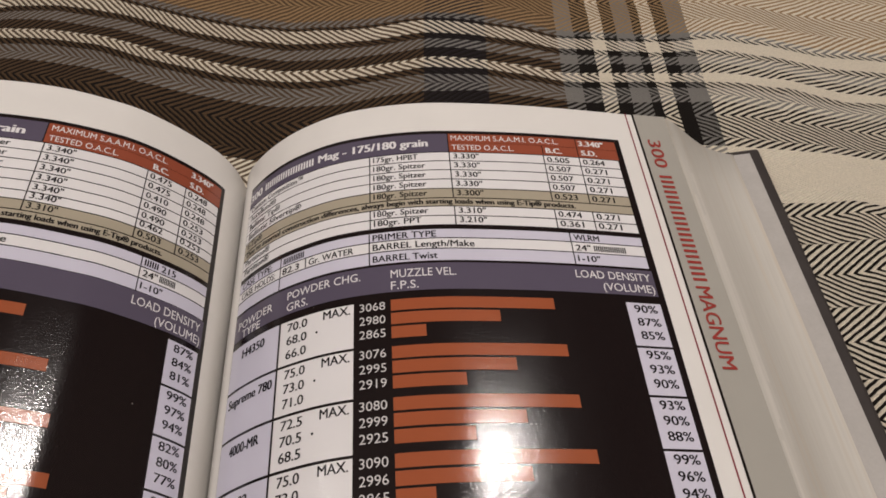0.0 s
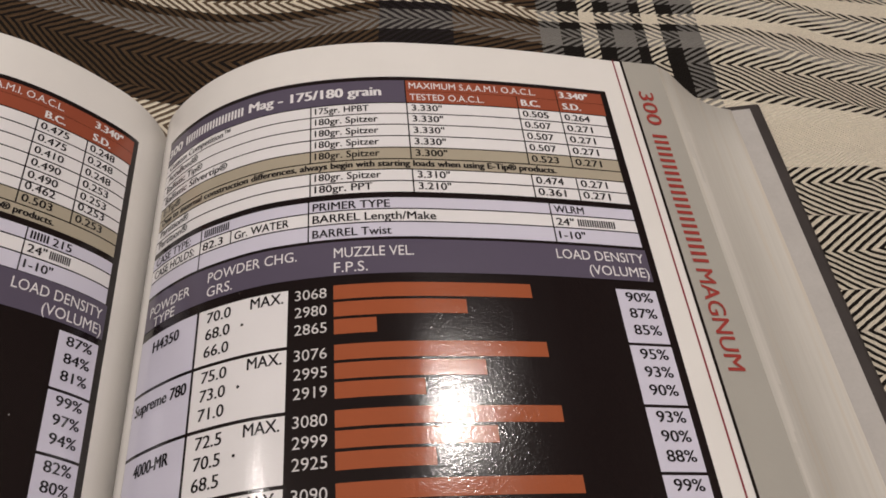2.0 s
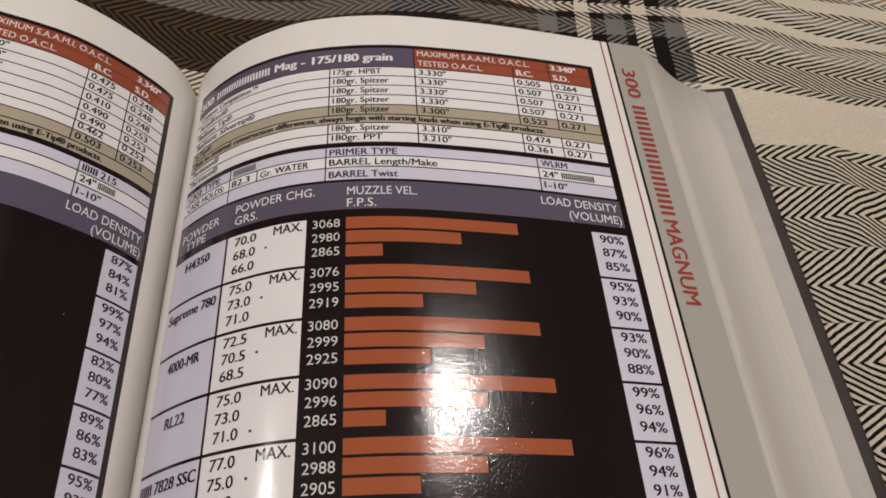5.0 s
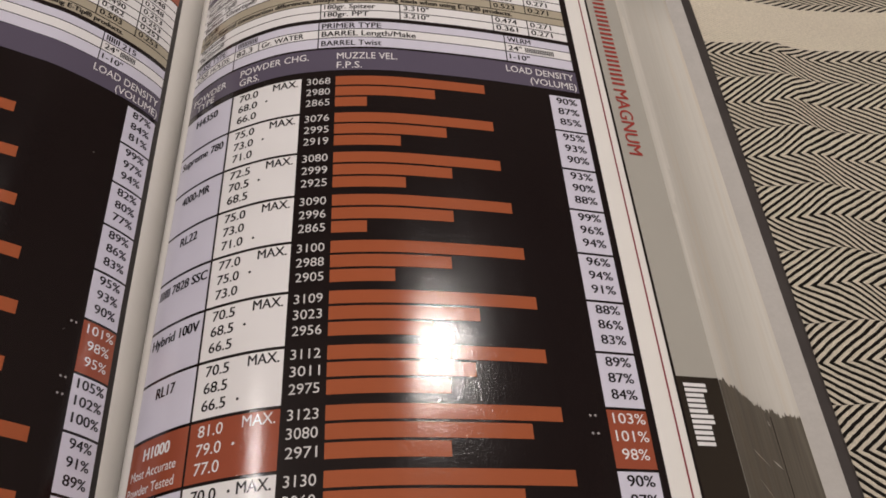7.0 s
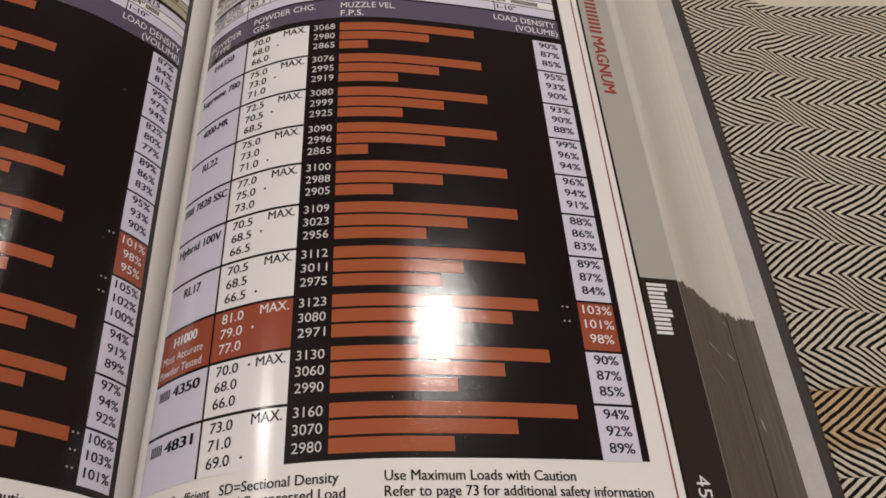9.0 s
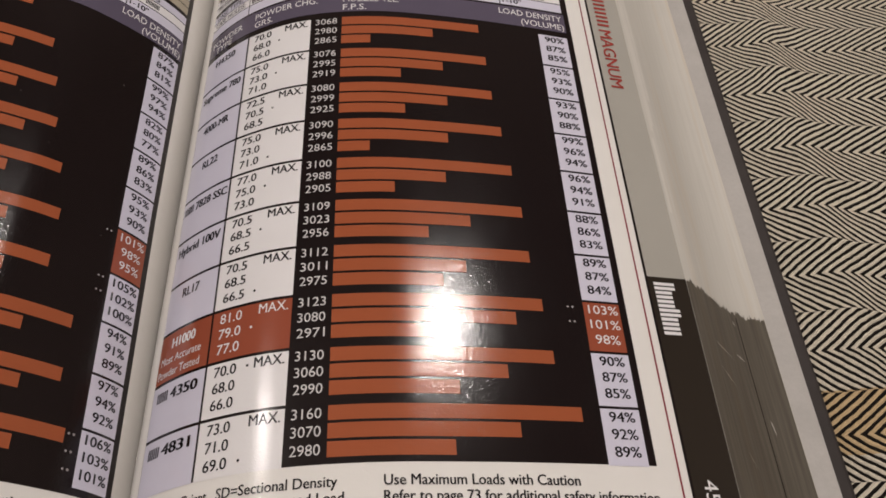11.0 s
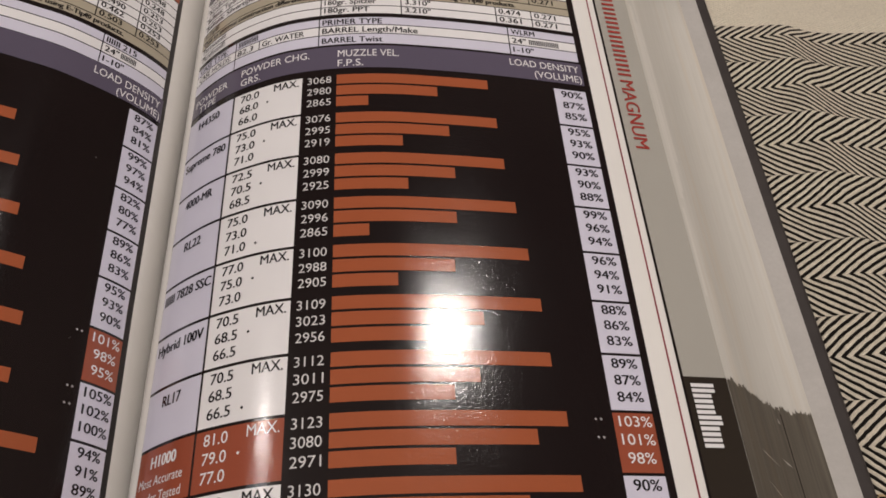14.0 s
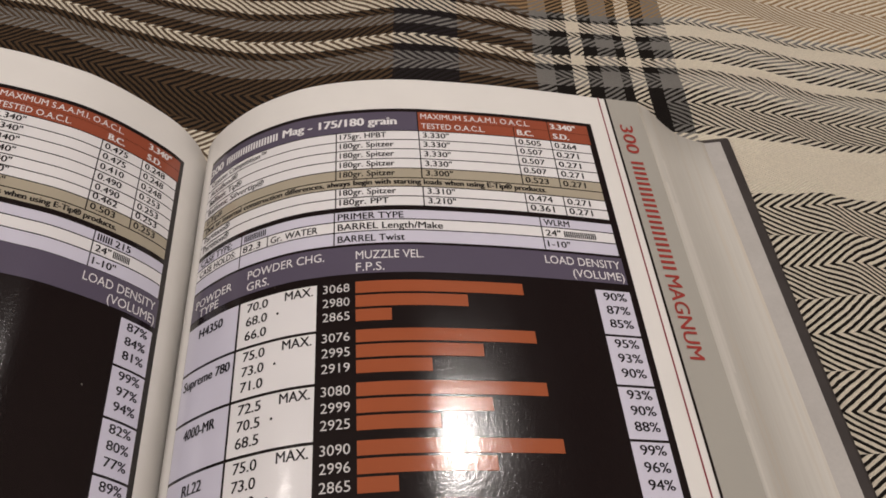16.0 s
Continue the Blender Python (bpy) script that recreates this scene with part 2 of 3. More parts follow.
def stripe_line(x, y):
    """Where the weft runs: it follows the slack beyond the book and lies straighter beside it."""
    near = np.interp(x, DRAPE_X, DRAPE_Y)
    if x <= 0.12:
        return near
    hold = np.interp(0.12, DRAPE_X, DRAPE_Y)
    return hold + (near - hold) * np.interp(y, [0.05, 0.08, 0.17, 0.185, 0.21, 0.24], [0.16, 0.20, 0.33, 0.42, 0.66, 1.0])


def blanket():
    xs = np.unique(np.concatenate([np.arange(-1.02, -0.32, 0.05), np.arange(-0.32, 0.34, 0.004), np.arange(0.34, 1.01, 0.05)]))
    ys = np.unique(np.concatenate([np.arange(-0.97, -0.12, 0.05), np.arange(-0.12, 0.46, 0.004), np.arange(0.46, 1.19, 0.05)]))
    verts, faces = [], []
    for x in xs:
        for y in ys:
            verts.append((x, y, lie(x, y)))
    rows = len(ys)
    for i in range(len(xs) - 1):
        for j in range(rows - 1):
            faces.append((i * rows + j, (i + 1) * rows + j, (i + 1) * rows + j + 1, i * rows + j + 1))
    n = len(verts)
    rim = [i * rows for i in range(len(xs))] + [(len(xs) - 1) * rows + j for j in range(1, rows)] + [i * rows + rows - 1 for i in range(len(xs) - 2, -1, -1)] + [j for j in range(rows - 2, 0, -1)]
    for k in rim:
        x, y, z = verts[k]
        verts.append((x, y, z - 0.30))
    for k in range(len(rim)):
        m = (k + 1) % len(rim)
        faces.append((rim[k], n + k, n + m, rim[m]))
    ob = shaped("blanket", verts, faces, BLANKET)
    layer = ob.data.uv_layers.new(name="yarn")
    for loop in ob.data.loops:
        x, y, z = ob.data.vertices[loop.vertex_index].co
        layer.data[loop.index].uv = (x - 0.06 * (y - 0.25), 0.2827 + (y - stripe_line(x, y)) * np.interp(x, [-0.06, 0.10], [0.74, 1.0]))
    thick = ob.modifiers.new("thickness", "SOLIDIFY")
    thick.thickness, thick.offset = 0.0025, -1
    return tagged(ob, "plaid herringbone wool blanket in brown, black, cream and grey", "blanket")


blanket()


# ---- the open book ----
MM = 0.001
BOTTOM, TOP = -14.0, 214.0
RIGHT = [(-0.0572, 0.010), (-0.0565, 0.0165), (-0.0550, 0.0230), (-0.0525, 0.0277), (-0.0500, 0.0303), (-0.0470, 0.0331), (-0.0430, 0.0361), (-0.0370, 0.0399), (-0.0300, 0.0430), (-0.0200, 0.0461), (-0.0100, 0.0471), (0.0, 0.0470), (0.0100, 0.0460), (0.0200, 0.0440), (0.0350, 0.0406), (0.0500, 0.0365), (0.0650, 0.0320), (0.0750, 0.0289), (0.0837, 0.0264)]
LEFT = [(-0.0574, 0.0100), (-0.0574, 0.0150), (-0.0574, 0.0206), (-0.0580, 0.0261), (-0.0603, 0.0337), (-0.0652, 0.0414), (-0.0710, 0.0490), (-0.0780, 0.0565), (-0.0838, 0.0606), (-0.0900, 0.0645), (-0.0978, 0.0688), (-0.1121, 0.0741), (-0.1300, 0.0775), (-0.1500, 0.0780), (-0.1700, 0.0762), (-0.1900, 0.0725), (-0.2000, 0.0700)]


class Sheet:
    """A page that bends in one direction: u runs along its curve, v up the book, both in millimetres."""

    def __init__(self, knots, zero, way, warp, shear, lift=lambda u, v: (0.0, 0.0)):
        p = np.array(knots)
        for _ in range(5):  # round the corners
            q = [p[0]]
            for a, b in zip(p[:-1], p[1:]):
                q += [a * 0.75 + b * 0.25, a * 0.25 + b * 0.75]
            p = np.array(q + [p[-1]])
        s = np.r_[0, np.cumsum(np.hypot(*np.diff(p, axis=0).T))] * 1000
        start = s[np.argmin(np.hypot(*(p - np.array(zero)).T))]
        self.u, self.p, self.way, self.warp, self.shear, self.lift = s - start, p, way, warp, shear, lift

    def at(self, u, v, lift=0.0):
        w = self.way * (u + self.shear(v))
        x, z = np.interp(w, self.u, self.p[:, 0]), np.interp(w, self.u, self.p[:, 1])
        e = 1.2
        dx = np.interp(w + e, self.u, self.p[:, 0]) - np.interp(w - e, self.u, self.p[:, 0])
        dz = np.interp(w + e, self.u, self.p[:, 1]) - np.interp(w - e, self.u, self.p[:, 1])
        long = math.hypot(dx, dz) * self.way
        side, up = self.lift(u, v)
        near = min(1.0, abs(w) / 12)  # the gutter itself stays put
        return (x - dz / long * lift * MM + side * near * MM, (v + self.warp(u, v)) * MM, z + dx / long * lift * MM + up * near * MM)


def row_drift(u, v):
    """Rows run a little downhill across the middle of the page; at the head they rise beside the gutter."""
    k = np.interp(v, [0, 40, 80, 110, 150, 165, 190, 201], [0.0, 0.15, 0.6, 1.0, 1.0, 0.9, 0.0, -0.2])
    head = 1.2 * math.exp(-(((u - 15) / 25) ** 2)) * np.interp(v, [160, 188], [0.0, 1.0])
    return -0.018 * (u - 60) * k + head


page_r = Sheet(RIGHT, (-0.0525, 0.0277), 1, row_drift, lambda v: 0.0)


def left_rows(u, v):
    """Rows of the left page spread towards its head, most of all beside the gutter."""
    if v > 142:
        return np.interp(v, [142, 200], [-1.49, 2.74]) * np.interp(u, [-75, -40, -17], [0.4, 0.9, 1.0])
    return np.interp(v, [0, 80, 142], [0.66, -0.46, -1.49]) * np.interp(u, [-60, -27], [0.4, 1.0])


def left_lift(u, v):
    """The leaf stands a little proud of its block beside the gutter: sideways and up."""
    k = np.interp(u, [-55, -27], [0.15, 1.0])
    return np.interp(v, [0, 80, 142, 200], [0.2, 0.9, 1.5, 0.2]) * k, np.interp(v, [0, 80, 142, 200], [0.0, 1.6, 1.3, 0.0]) * k


page_l = Sheet(LEFT, (-0.0574, 0.0150), -1, left_rows, lambda v: min(0.0, 0.031 * (v - 140)) * -1, left_lift)


def patch(name, sheet, u0, u1, v0, v1, mat, parent, lift, label="", step=1.5):
    """A printed field that follows the page."""
    us = np.linspace(u0, u1, max(2, int(abs(u1 - u0) / step) + 2))
    vs = np.linspace(v0, v1, max(2, int(abs(v1 - v0) / 8) + 2))
    verts = [sheet.at(u, v, lift) for u in us for v in vs]
    n = len(vs)
    faces = [(i * n + j, (i + 1) * n + j, (i + 1) * n + j + 1, i * n + j + 1) for i in range(len(us) - 1) for j in range(n - 1)]
    return shaped(name, verts, faces, mat, parent, label)


GLYPHS = {}


def glyphs(text, bold):
    """Outline mesh of a line of type; bold: 0 plain, 1 firm, 2 heavy."""
    if (text, bold) not in GLYPHS:
        curve = bpy.data.curves.new("type", "FONT")
        curve.body, curve.resolution_u = text, 3
        ob = new("type", curve)
        me = ob.evaluated_get(bpy.context.evaluated_depsgraph_get()).to_mesh()
        co = [(v.co.x, v.co.y) for v in me.vertices]
        faces = [tuple(p.vertices) for p in me.polygons]
        bpy.data.objects.remove(ob)
        bpy.data.curves.remove(curve)
        # heavier strokes: the outline laid down again a hair to each side
        n = len(co)
        co = [(x + d, y) for d in ((0.0,), (-0.017, 0.017), (-0.042, 0.0, 0.042))[bold] for x, y in co]
        faces = [tuple(v + k * n for v in f) for k in range(len(co) // n if n else 0) for f in faces]
        GLYPHS[text, bold] = (co, faces)
    return GLYPHS[text, bold]


CAP = max(y for _, y in glyphs("H", 0)[0])


def write(text, sheet, u, v, cap, mat, parent, width=None, align="l", turned=False, bold=False, weight=None, lift=0.22, name="printed_text"):
    """Type on the page: u, v is where its baseline starts (or ends, for align r)."""
    bold = weight if weight is not None else 2 if bold else 1 if mat is INK_LINE else 0
    co, faces = glyphs(text, bold)
    if not co:
        return None
    x0, x1 = min(c[0] for c in co), max(c[0] for c in co)
    sy = cap / CAP
    sx = width / (x1 - x0) if width else sy * 0.86
    long = (x1 - x0) * sx
    shift = {"l": 0.0, "r": -long, "c": -long / 2}[align]
    verts = []
    layers = bold + 1
    for k, (x, y) in enumerate(co):
        rise = lift + 0.012 * (k * layers // len(co))
        a, h = (x - x0) * sx + shift, y * sy
        verts.append(sheet.at(u + h, v - a, rise) if turned else sheet.at(u + a, v + h, rise))
    return shaped(name, verts, faces, mat, parent, smooth=False)


def bars(count, sheet, u, v, high, long, mat, parent, turned=False, lift=0.22, name="plain_word_bar", tall=(1.0,), stroke=0.3):
    """A word left unlettered: a pair of plain bars for each of its characters."""
    cell = long / count
    for k in range(count):
        verts, faces = [], []
        for a0, a1, b0, b1 in ((0.0, cell * stroke, 0.0, tall[k % len(tall)]), (cell * 0.5, cell * (0.5 + stroke), 0.0, tall[k % len(tall)])):
            base = len(verts)
            for a, h in ((a0, b0), (a1, b0), (a1, b1), (a0, b1)):
                d, e = k * cell + a, h * high
                verts.append(sheet.at(u + e, v - d, lift) if turned else sheet.at(u + d, v + e, lift))
            faces.append((base, base + 1, base + 2, base + 3))
        shaped(name, verts, faces, mat, parent, smooth=False)


def dots(sheet, us, v, radius, mat, parent, lift=0.22):
    """Small six-pointed reference marks."""
    for u in us:
        verts = [sheet.at(u, v, lift)]
        for k in range(12):
            r = radius * (1.0 if k % 2 else 0.6)
            verts.append(sheet.at(u + r * math.cos(k * math.pi / 6), v + r * math.sin(k * math.pi / 6), lift))
        shaped("reference_mark", verts, [(0, 1 + k, 1 + (k + 1) % 12) for k in range(12)], mat, parent, smooth=False)


def extruded(name, outline, mat, parent, label=""):
    """A closed cross-section drawn out over the book's height."""
    n = len(outline)
    verts = [(x, y * MM, z) for y in np.linspace(BOTTOM, TOP, 9) for x, z in outline]
    faces = [(k * n + i, k * n + (i + 1) % n, (k + 1) * n + (i + 1) % n, (k + 1) * n + i) for k in range(8) for i in range(n)]
    faces += [tuple(range(n - 1, -1, -1)), tuple(8 * n + i for i in range(n))]
    return shaped(name, verts, faces, mat, parent, label)


FORE_R = [(0.0837, 0.0263), (0.0872, 0.0236), (0.0905, 0.0195), (0.0950, 0.0142), (0.0992, 0.0102), (0.1040, 0.0071), (0.1088, 0.0052)]
fore_r = Sheet(FORE_R, FORE_R[0], 1, lambda u, v: 0.0, lambda v: 0.0)

book = tagged(new("open_book"), "thick open hardcover handbook lying on the plaid blanket", "book")


def lowered(sheet, depth):
    return [(float(x), float(z) - depth) for x, z in sheet.p]


block_r = extruded("page_block", lowered(page_r, 0.0002) + [(float(x), float(z)) for x, z in fore_r.p[1:]] + [(0.1088, 0.0046), (-0.0572, 0.0046)], EDGE, book, "closely stacked page edges")
block_l = extruded("page_block", [(-0.0574, 0.0046), (-0.2130, 0.0046), (-0.2100, 0.030), (-0.2060, 0.055)] + lowered(page_l, 0.0002)[::-1], EDGE, book, "closely stacked page edges")


def leaf(sheet, u0, u1, name, label, top=TOP):
    us = [u for u in np.arange(u0, u1, 1.0)] + [u1]
    vs = np.linspace(BOTTOM, top, 30)
    n = len(vs)
    verts = [sheet.at(u - sheet.shear(v), v - sheet.warp(u, v)) for u in us for v in vs]
    faces = [(i * n + j, (i + 1) * n + j, (i + 1) * n + j + 1, i * n + j + 1) for i in range(len(us) - 1) for j in range(n - 1)]
    return shaped(name, verts, faces, PAPER, book, label)


END = float(page_r.u[-1])
leaf_r = leaf(page_r, float(page_r.u[0]), END, "right_page", "glossy printed table page")
leaf_l = leaf(page_l, -float(page_l.u[-1]), -float(page_l.u[0]), "left_page", "glossy printed table page", TOP + 3.0)
box("cover_board", (-0.0600, (BOTTOM - 3) * MM, 0.0002), (0.1185, (TOP + 3) * MM, 0.0040), COVER, book, 0.0012, "dark charcoal cover board")
box("cover_board", (-0.2230, (BOTTOM - 3) * MM, 0.0002), (-0.0600, (TOP + 3) * MM, 0.0040), COVER, book, 0.0012, "dark charcoal cover board")
box("endpaper", (-0.0560, (BOTTOM - 1) * MM, 0.0041), (0.1147, (TOP + 0.3) * MM, 0.0045), ENDPAPER, book, 0.0, "pale grey endpaper")

# right page: table grounds
R = page_r
L1, L2 = 0.05, 0.12
patch("table_ground", R, 4.15, 125.9, 2.2, 201.0, INK_BLACK, leaf_r, L1)
patch("header_field", R, 4.4, 72.2, 191.9, 199.6, INK_PURPLE, leaf_r, L2)
patch("header_field", R, 72.5, 124.2, 195.9, 199.6, INK_RED, leaf_r, L2)
patch("header_field", R, 72.5, 124.2, 191.9, 195.8, INK_RED, leaf_r, L2)
for u in (100.6, 111.5):
    patch("printed_line", R, u - 0.12, u + 0.12, 191.9, 195.9 if u < 105 else 199.6, INK_BLACK, leaf_r, L2 + 0.02)
ROWS1 = [191.75, 188.15, 184.5, 180.8, 177.15, 173.55, 170.45, 167.0, 163.6]
for k, (hi, lo) in enumerate(zip(ROWS1[:-1], ROWS1[1:])):
    patch("printed_band", R, 4.4, 123.8, lo + 0.17, hi - 0.17, INK_TAN if k in (4, 5) else INK_WHITE, leaf_r, L2)
    if k != 5:
        for u in (49.2, 72.4, 100.5, 111.5):
            patch("printed_line", R, u - 0.16, u + 0.16, lo, hi, INK_LINE, leaf_r, L2 + 0.02)
ROWS2 = [162.3, 159.0, 155.4, 151.2]
for k, (hi, lo) in enumerate(zip(ROWS2[:-1], ROWS2[1:])):
    patch("printed_band", R, 4.4, 123.8, lo + 0.17, hi - 0.17, INK_WHITE if k == 1 else INK_LILAC, leaf_r, L2)
    for u in (22.2, 48.9, 103.4) + ((30.6,) if k == 1 else ()):
        patch("printed_line", R, u - 0.16, u + 0.16, lo, hi, INK_LINE, leaf_r, L2 + 0.02)
patch("header_field", R, 4.4, 124.2, 142.0, 150.6, INK_PURPLE, leaf_r, L2)

# right page: header type
write("300", R, 4.6, 194.0, 3.0, INK_WHITE, leaf_r, 6.4, bold=True)
bars(10, R, 12.4, 194.0, 3.0, 19.4, INK_WHITE, leaf_r)
write("Mag - 175/180 grain", R, 33.0, 194.2, 3.0, INK_WHITE, leaf_r, 33.4, bold=True)
write("MAXIMUM S.A.A.M.I. O.A.C.L.", R, 73.3, 196.7, 2.1, INK_WHITE, leaf_r, 32.5)
write('3.340"', R, 112.2, 196.7, 2.1, INK_WHITE, leaf_r, 8.0, bold=True)
write("TESTED O.A.C.L.", R, 73.3, 192.7, 2.1, INK_WHITE, leaf_r, 18.5)
write("B.C.", R, 101.5, 192.7, 2.1, INK_WHITE, leaf_r, 5.0, bold=True)
write("S.D.", R, 112.5, 192.7, 2.1, INK_WHITE, leaf_r, 5.0, bold=True)
KINDS = ["175gr. HPBT", "180gr. Spitzer", "180gr. Spitzer", "180gr. Spitzer", "180gr. Spitzer", None, "180gr. Spitzer", "180gr. PPT"]
TESTED = ["3.330", "3.330", "3.330", "3.330", "3.300", None, "3.310", "3.210"]
BC = ["0.505", "0.507", "0.507", "0.507", "0.523", None, "0.474", "0.361"]
SD = ["0.264", "0.271", "0.271", "0.271", "0.271", None, "0.271", "0.271"]
FIRST = ["Custom Competition\u2122", "AccuBond\u00ae", "Ballistic Tip\u00ae", "Ballistic Silvertip\u00ae", "E-Tip\u00ae", None, "Partition\u00ae", "Partition\u00ae"]
WIDE = [22, 12, 14, 22, 7, 0, 11, 11]
for k, lo in enumerate(ROWS1[1:]):
    if KINDS[k] is None:
        write("Due to internal construction differences, always begin with starting loads when using E-Tip\u00ae products.", R, 6.0, lo + 0.85, 1.75, INK_LINE, leaf_r, 101.0, bold=True)
        continue
    write(FIRST[k], R, 6.0, lo + 0.9, 2.0, INK_LINE, leaf_r, WIDE[k])
    write(KINDS[k], R, 50.2, lo + 0.9, 2.0, INK_LINE, leaf_r, 15.0 if "S" in KINDS[k] else 13.0)
    write(TESTED[k] + '"', R, 73.5, lo + 0.9, 2.0, INK_LINE, leaf_r, 7.5)
    write(BC[k], R, 101.4, lo + 0.8, 2.0, INK_LINE, leaf_r, 6.8)
    write(SD[k], R, 112.4, lo + 0.8, 2.0, INK_LINE, leaf_r, 6.8)
write("CASE TYPE:", R, 6.0, ROWS2[1] + 0.55, 2.1, INK_LINE, leaf_r, 13.0)
write("CASE HOLDS:", R, 6.0, ROWS2[2] + 0.6, 2.1, INK_LINE, leaf_r, 14.5)
bars(6, R, 23.2, ROWS2[1] + 0.55, 2.1, 7.0, INK_LINE, leaf_r)
write("82.3", R, 23.0, ROWS2[2] + 0.6, 2.1, INK_LINE, leaf_r, 5.6)
write("Gr. WATER", R, 31.6, ROWS2[2] + 0.6, 2.1, INK_LINE, leaf_r, 13.0)
write("PRIMER TYPE", R, 49.8, ROWS2[1] + 0.4, 2.1, INK_LINE, leaf_r, 17.0)
write("BARREL Length/Make", R, 49.8, ROWS2[2] + 0.6, 2.1, INK_LINE, leaf_r, 27.0)
write("BARREL Twist", R, 49.8, ROWS2[3] + 0.8, 2.1, INK_LINE, leaf_r, 17.0)
write("WLRM", R, 104.3, ROWS2[1] + 0.6, 2.0, INK_LINE, leaf_r, 7.2)
write('24"', R, 104.3, ROWS2[2] + 0.6, 2.0, INK_LINE, leaf_r, 4.2)
bars(8, R, 109.4, ROWS2[2] + 0.6, 2.0, 9.2, INK_LINE, leaf_r)
write('1-10"', R, 104.3, ROWS2[3] + 1.1, 2.0, INK_LINE, leaf_r, 6.2)
write("POWDER", R, 6.5, 145.3, 2.5, INK_WHITE, leaf_r, 14.0)
write("TYPE", R, 8.5, 142.0, 2.5, INK_WHITE, leaf_r, 7.6)
write("POWDER CHG.", R, 25.5, 146.6, 2.5, INK_WHITE, leaf_r, 21.0)
write("GRS.", R, 25.5, 142.9, 2.5, INK_WHITE, leaf_r, 6.5)
write("MUZZLE VEL.", R, 54.4, 146.4, 2.5, INK_WHITE, leaf_r, 16.8)
write("F.P.S.", R, 54.4, 142.7, 2.5, INK_WHITE, leaf_r, 7.0)
write("LOAD DENSITY", R, 123.2, 146.8, 2.5, INK_WHITE, leaf_r, 20.5, align="r")
write("(VOLUME)", R, 123.6, 143.0, 2.5, INK_WHITE, leaf_r, 14.0, align="r")

# right page: ten groups of three loads
GROUP, FIRST_ROW, LINE = 13.83, 139.6, 4.05
POWDERS = ["H4350", "Supreme 780", "4000-MR", "RL22", "* 7828 SSC", "Hybrid 100V", "RL17", "H1000", "* 4350", "* 4831"]
NAME_LONG = [9.0, 16.8, 11.0, 6.6, 17.6, 16.8, 6.6, 8.8, 14.8, 14.8]
CHARGES = [(70.0, 68.0, 66.0, 1), (75.0, 73.0, 71.0, 1), (72.5, 70.5, 68.5, 1), (75.0, 73.0, 71.0, 2), (77.0, 75.0, 73.0, 1), (70.5, 68.5, 66.5, 1), (70.5, 68.5, 66.5, 2), (81.0, 79.0, 77.0, 1), (70.0, 68.0, 66.0, 0), (73.0, 71.0, 69.0, 2)]
SPEEDS = [(3068, 2980, 2865), (3076, 2995, 2919), (3080, 2999, 2925), (3090, 2996, 2865), (3100, 2988, 2905), (3109, 3023, 2956), (3112, 3011, 2975), (3123, 3080, 2971), (3130, 3060, 2990), (3160, 3070, 2980)]
DENSITY = [(90, 87, 85), (95, 93, 90), (93, 90, 88), (99, 96, 94), (96, 94, 91), (88, 86, 83), (89, 87, 84), (103, 101, 98), (90, 87, 85), (94, 92, 89)]
for k in range(10):
    top = FIRST_ROW - GROUP * k
    low = top - GROUP + 0.75
    best = k == 7
    ink = INK_WHITE if best else INK_LINE
    patch("powder_cell", R, 4.4, 23.4, low, top, INK_RED if best else INK_LILAC, leaf_r, L2)
    patch("charge_cell", R, 24.0, 44.8, low, top, INK_RED if best else INK_WHITE, leaf_r, L2)
    patch("density_cell", R, 114.6, 124.0, low - 0.1, top, INK_RED if best else INK_LILAC, leaf_r, L2)
    name = POWDERS[k]
    long = NAME_LONG[k]
    if name[0] == "*":
        bars(3, R, 14.2 - long / 2, top - 4.5, 2.6, 4.6, INK_LINE, leaf_r)
        write(name[2:], R, 14.2 + long / 2, top - 4.5, 2.6, INK_LINE, leaf_r, long - 5.2, align="r", bold=True)
    else:
        write(name, R, 14.2, top - 4.5, 2.6, ink, leaf_r, long, align="c", bold=True)
    if best:
        write("Most Accurate", R, 21.0, top - 8.4, 2.1, ink, leaf_r, 15.0, align="r")
        write("Powder Tested", R, 21.0, top - 12.0, 2.1, ink, leaf_r, 15.5, align="r")
    dot = CHARGES[k][3]
    for n in range(3):
        line = top - LINE * n
        write("%.1f" % CHARGES[k][n], R, 26.2, line - 3.4, 2.5, ink, leaf_r, 6.0)
        if n == dot:
            dots(R, (35.0,), line - 2.1, 0.42, ink, leaf_r)
        write(str(SPEEDS[k][n]), R, 46.3, line - 2.85, 2.35, INK_PALE, leaf_r, 6.5)
        long = 8.5 + 0.161 * (SPEEDS[k][n] - 2865)
        patch("speed_bar", R, 54.2, 54.2 + long, line - 3.4, line, INK_BAR, leaf_r, L2)
        write("%d%%" % DENSITY[k][n], R, 119.6, line - 3.1, 2.35, ink, leaf_r, 6.2 if DENSITY[k][n] < 100 else 7.6, align="c")
    write("MAX.", R, 43.9, top - 3.0, 2.5, ink, leaf_r, 7.2, align="r")
for n in (0, 1):
    dots(R, (110.6, 111.8), FIRST_ROW - GROUP * 7 - LINE * n - 1.6, 0.38, INK_MARK, leaf_r)
write("Use Maximum Loads with Caution", R, 66.0, -2.6, 2.2, INK_LINE, leaf_r, 41.5)
write("Refer to page 73 for additional safety information", R, 66.0, -5.9, 2.2, INK_LINE, leaf_r, 59.0)
write("BC=Ballistic Coefficient", R, 3.6, -2.6, 2.2, INK_LINE, leaf_r, 24.5)
write("SD=Sectional Density", R, 30.4, -2.6, 2.2, INK_LINE, leaf_r, 26.2)
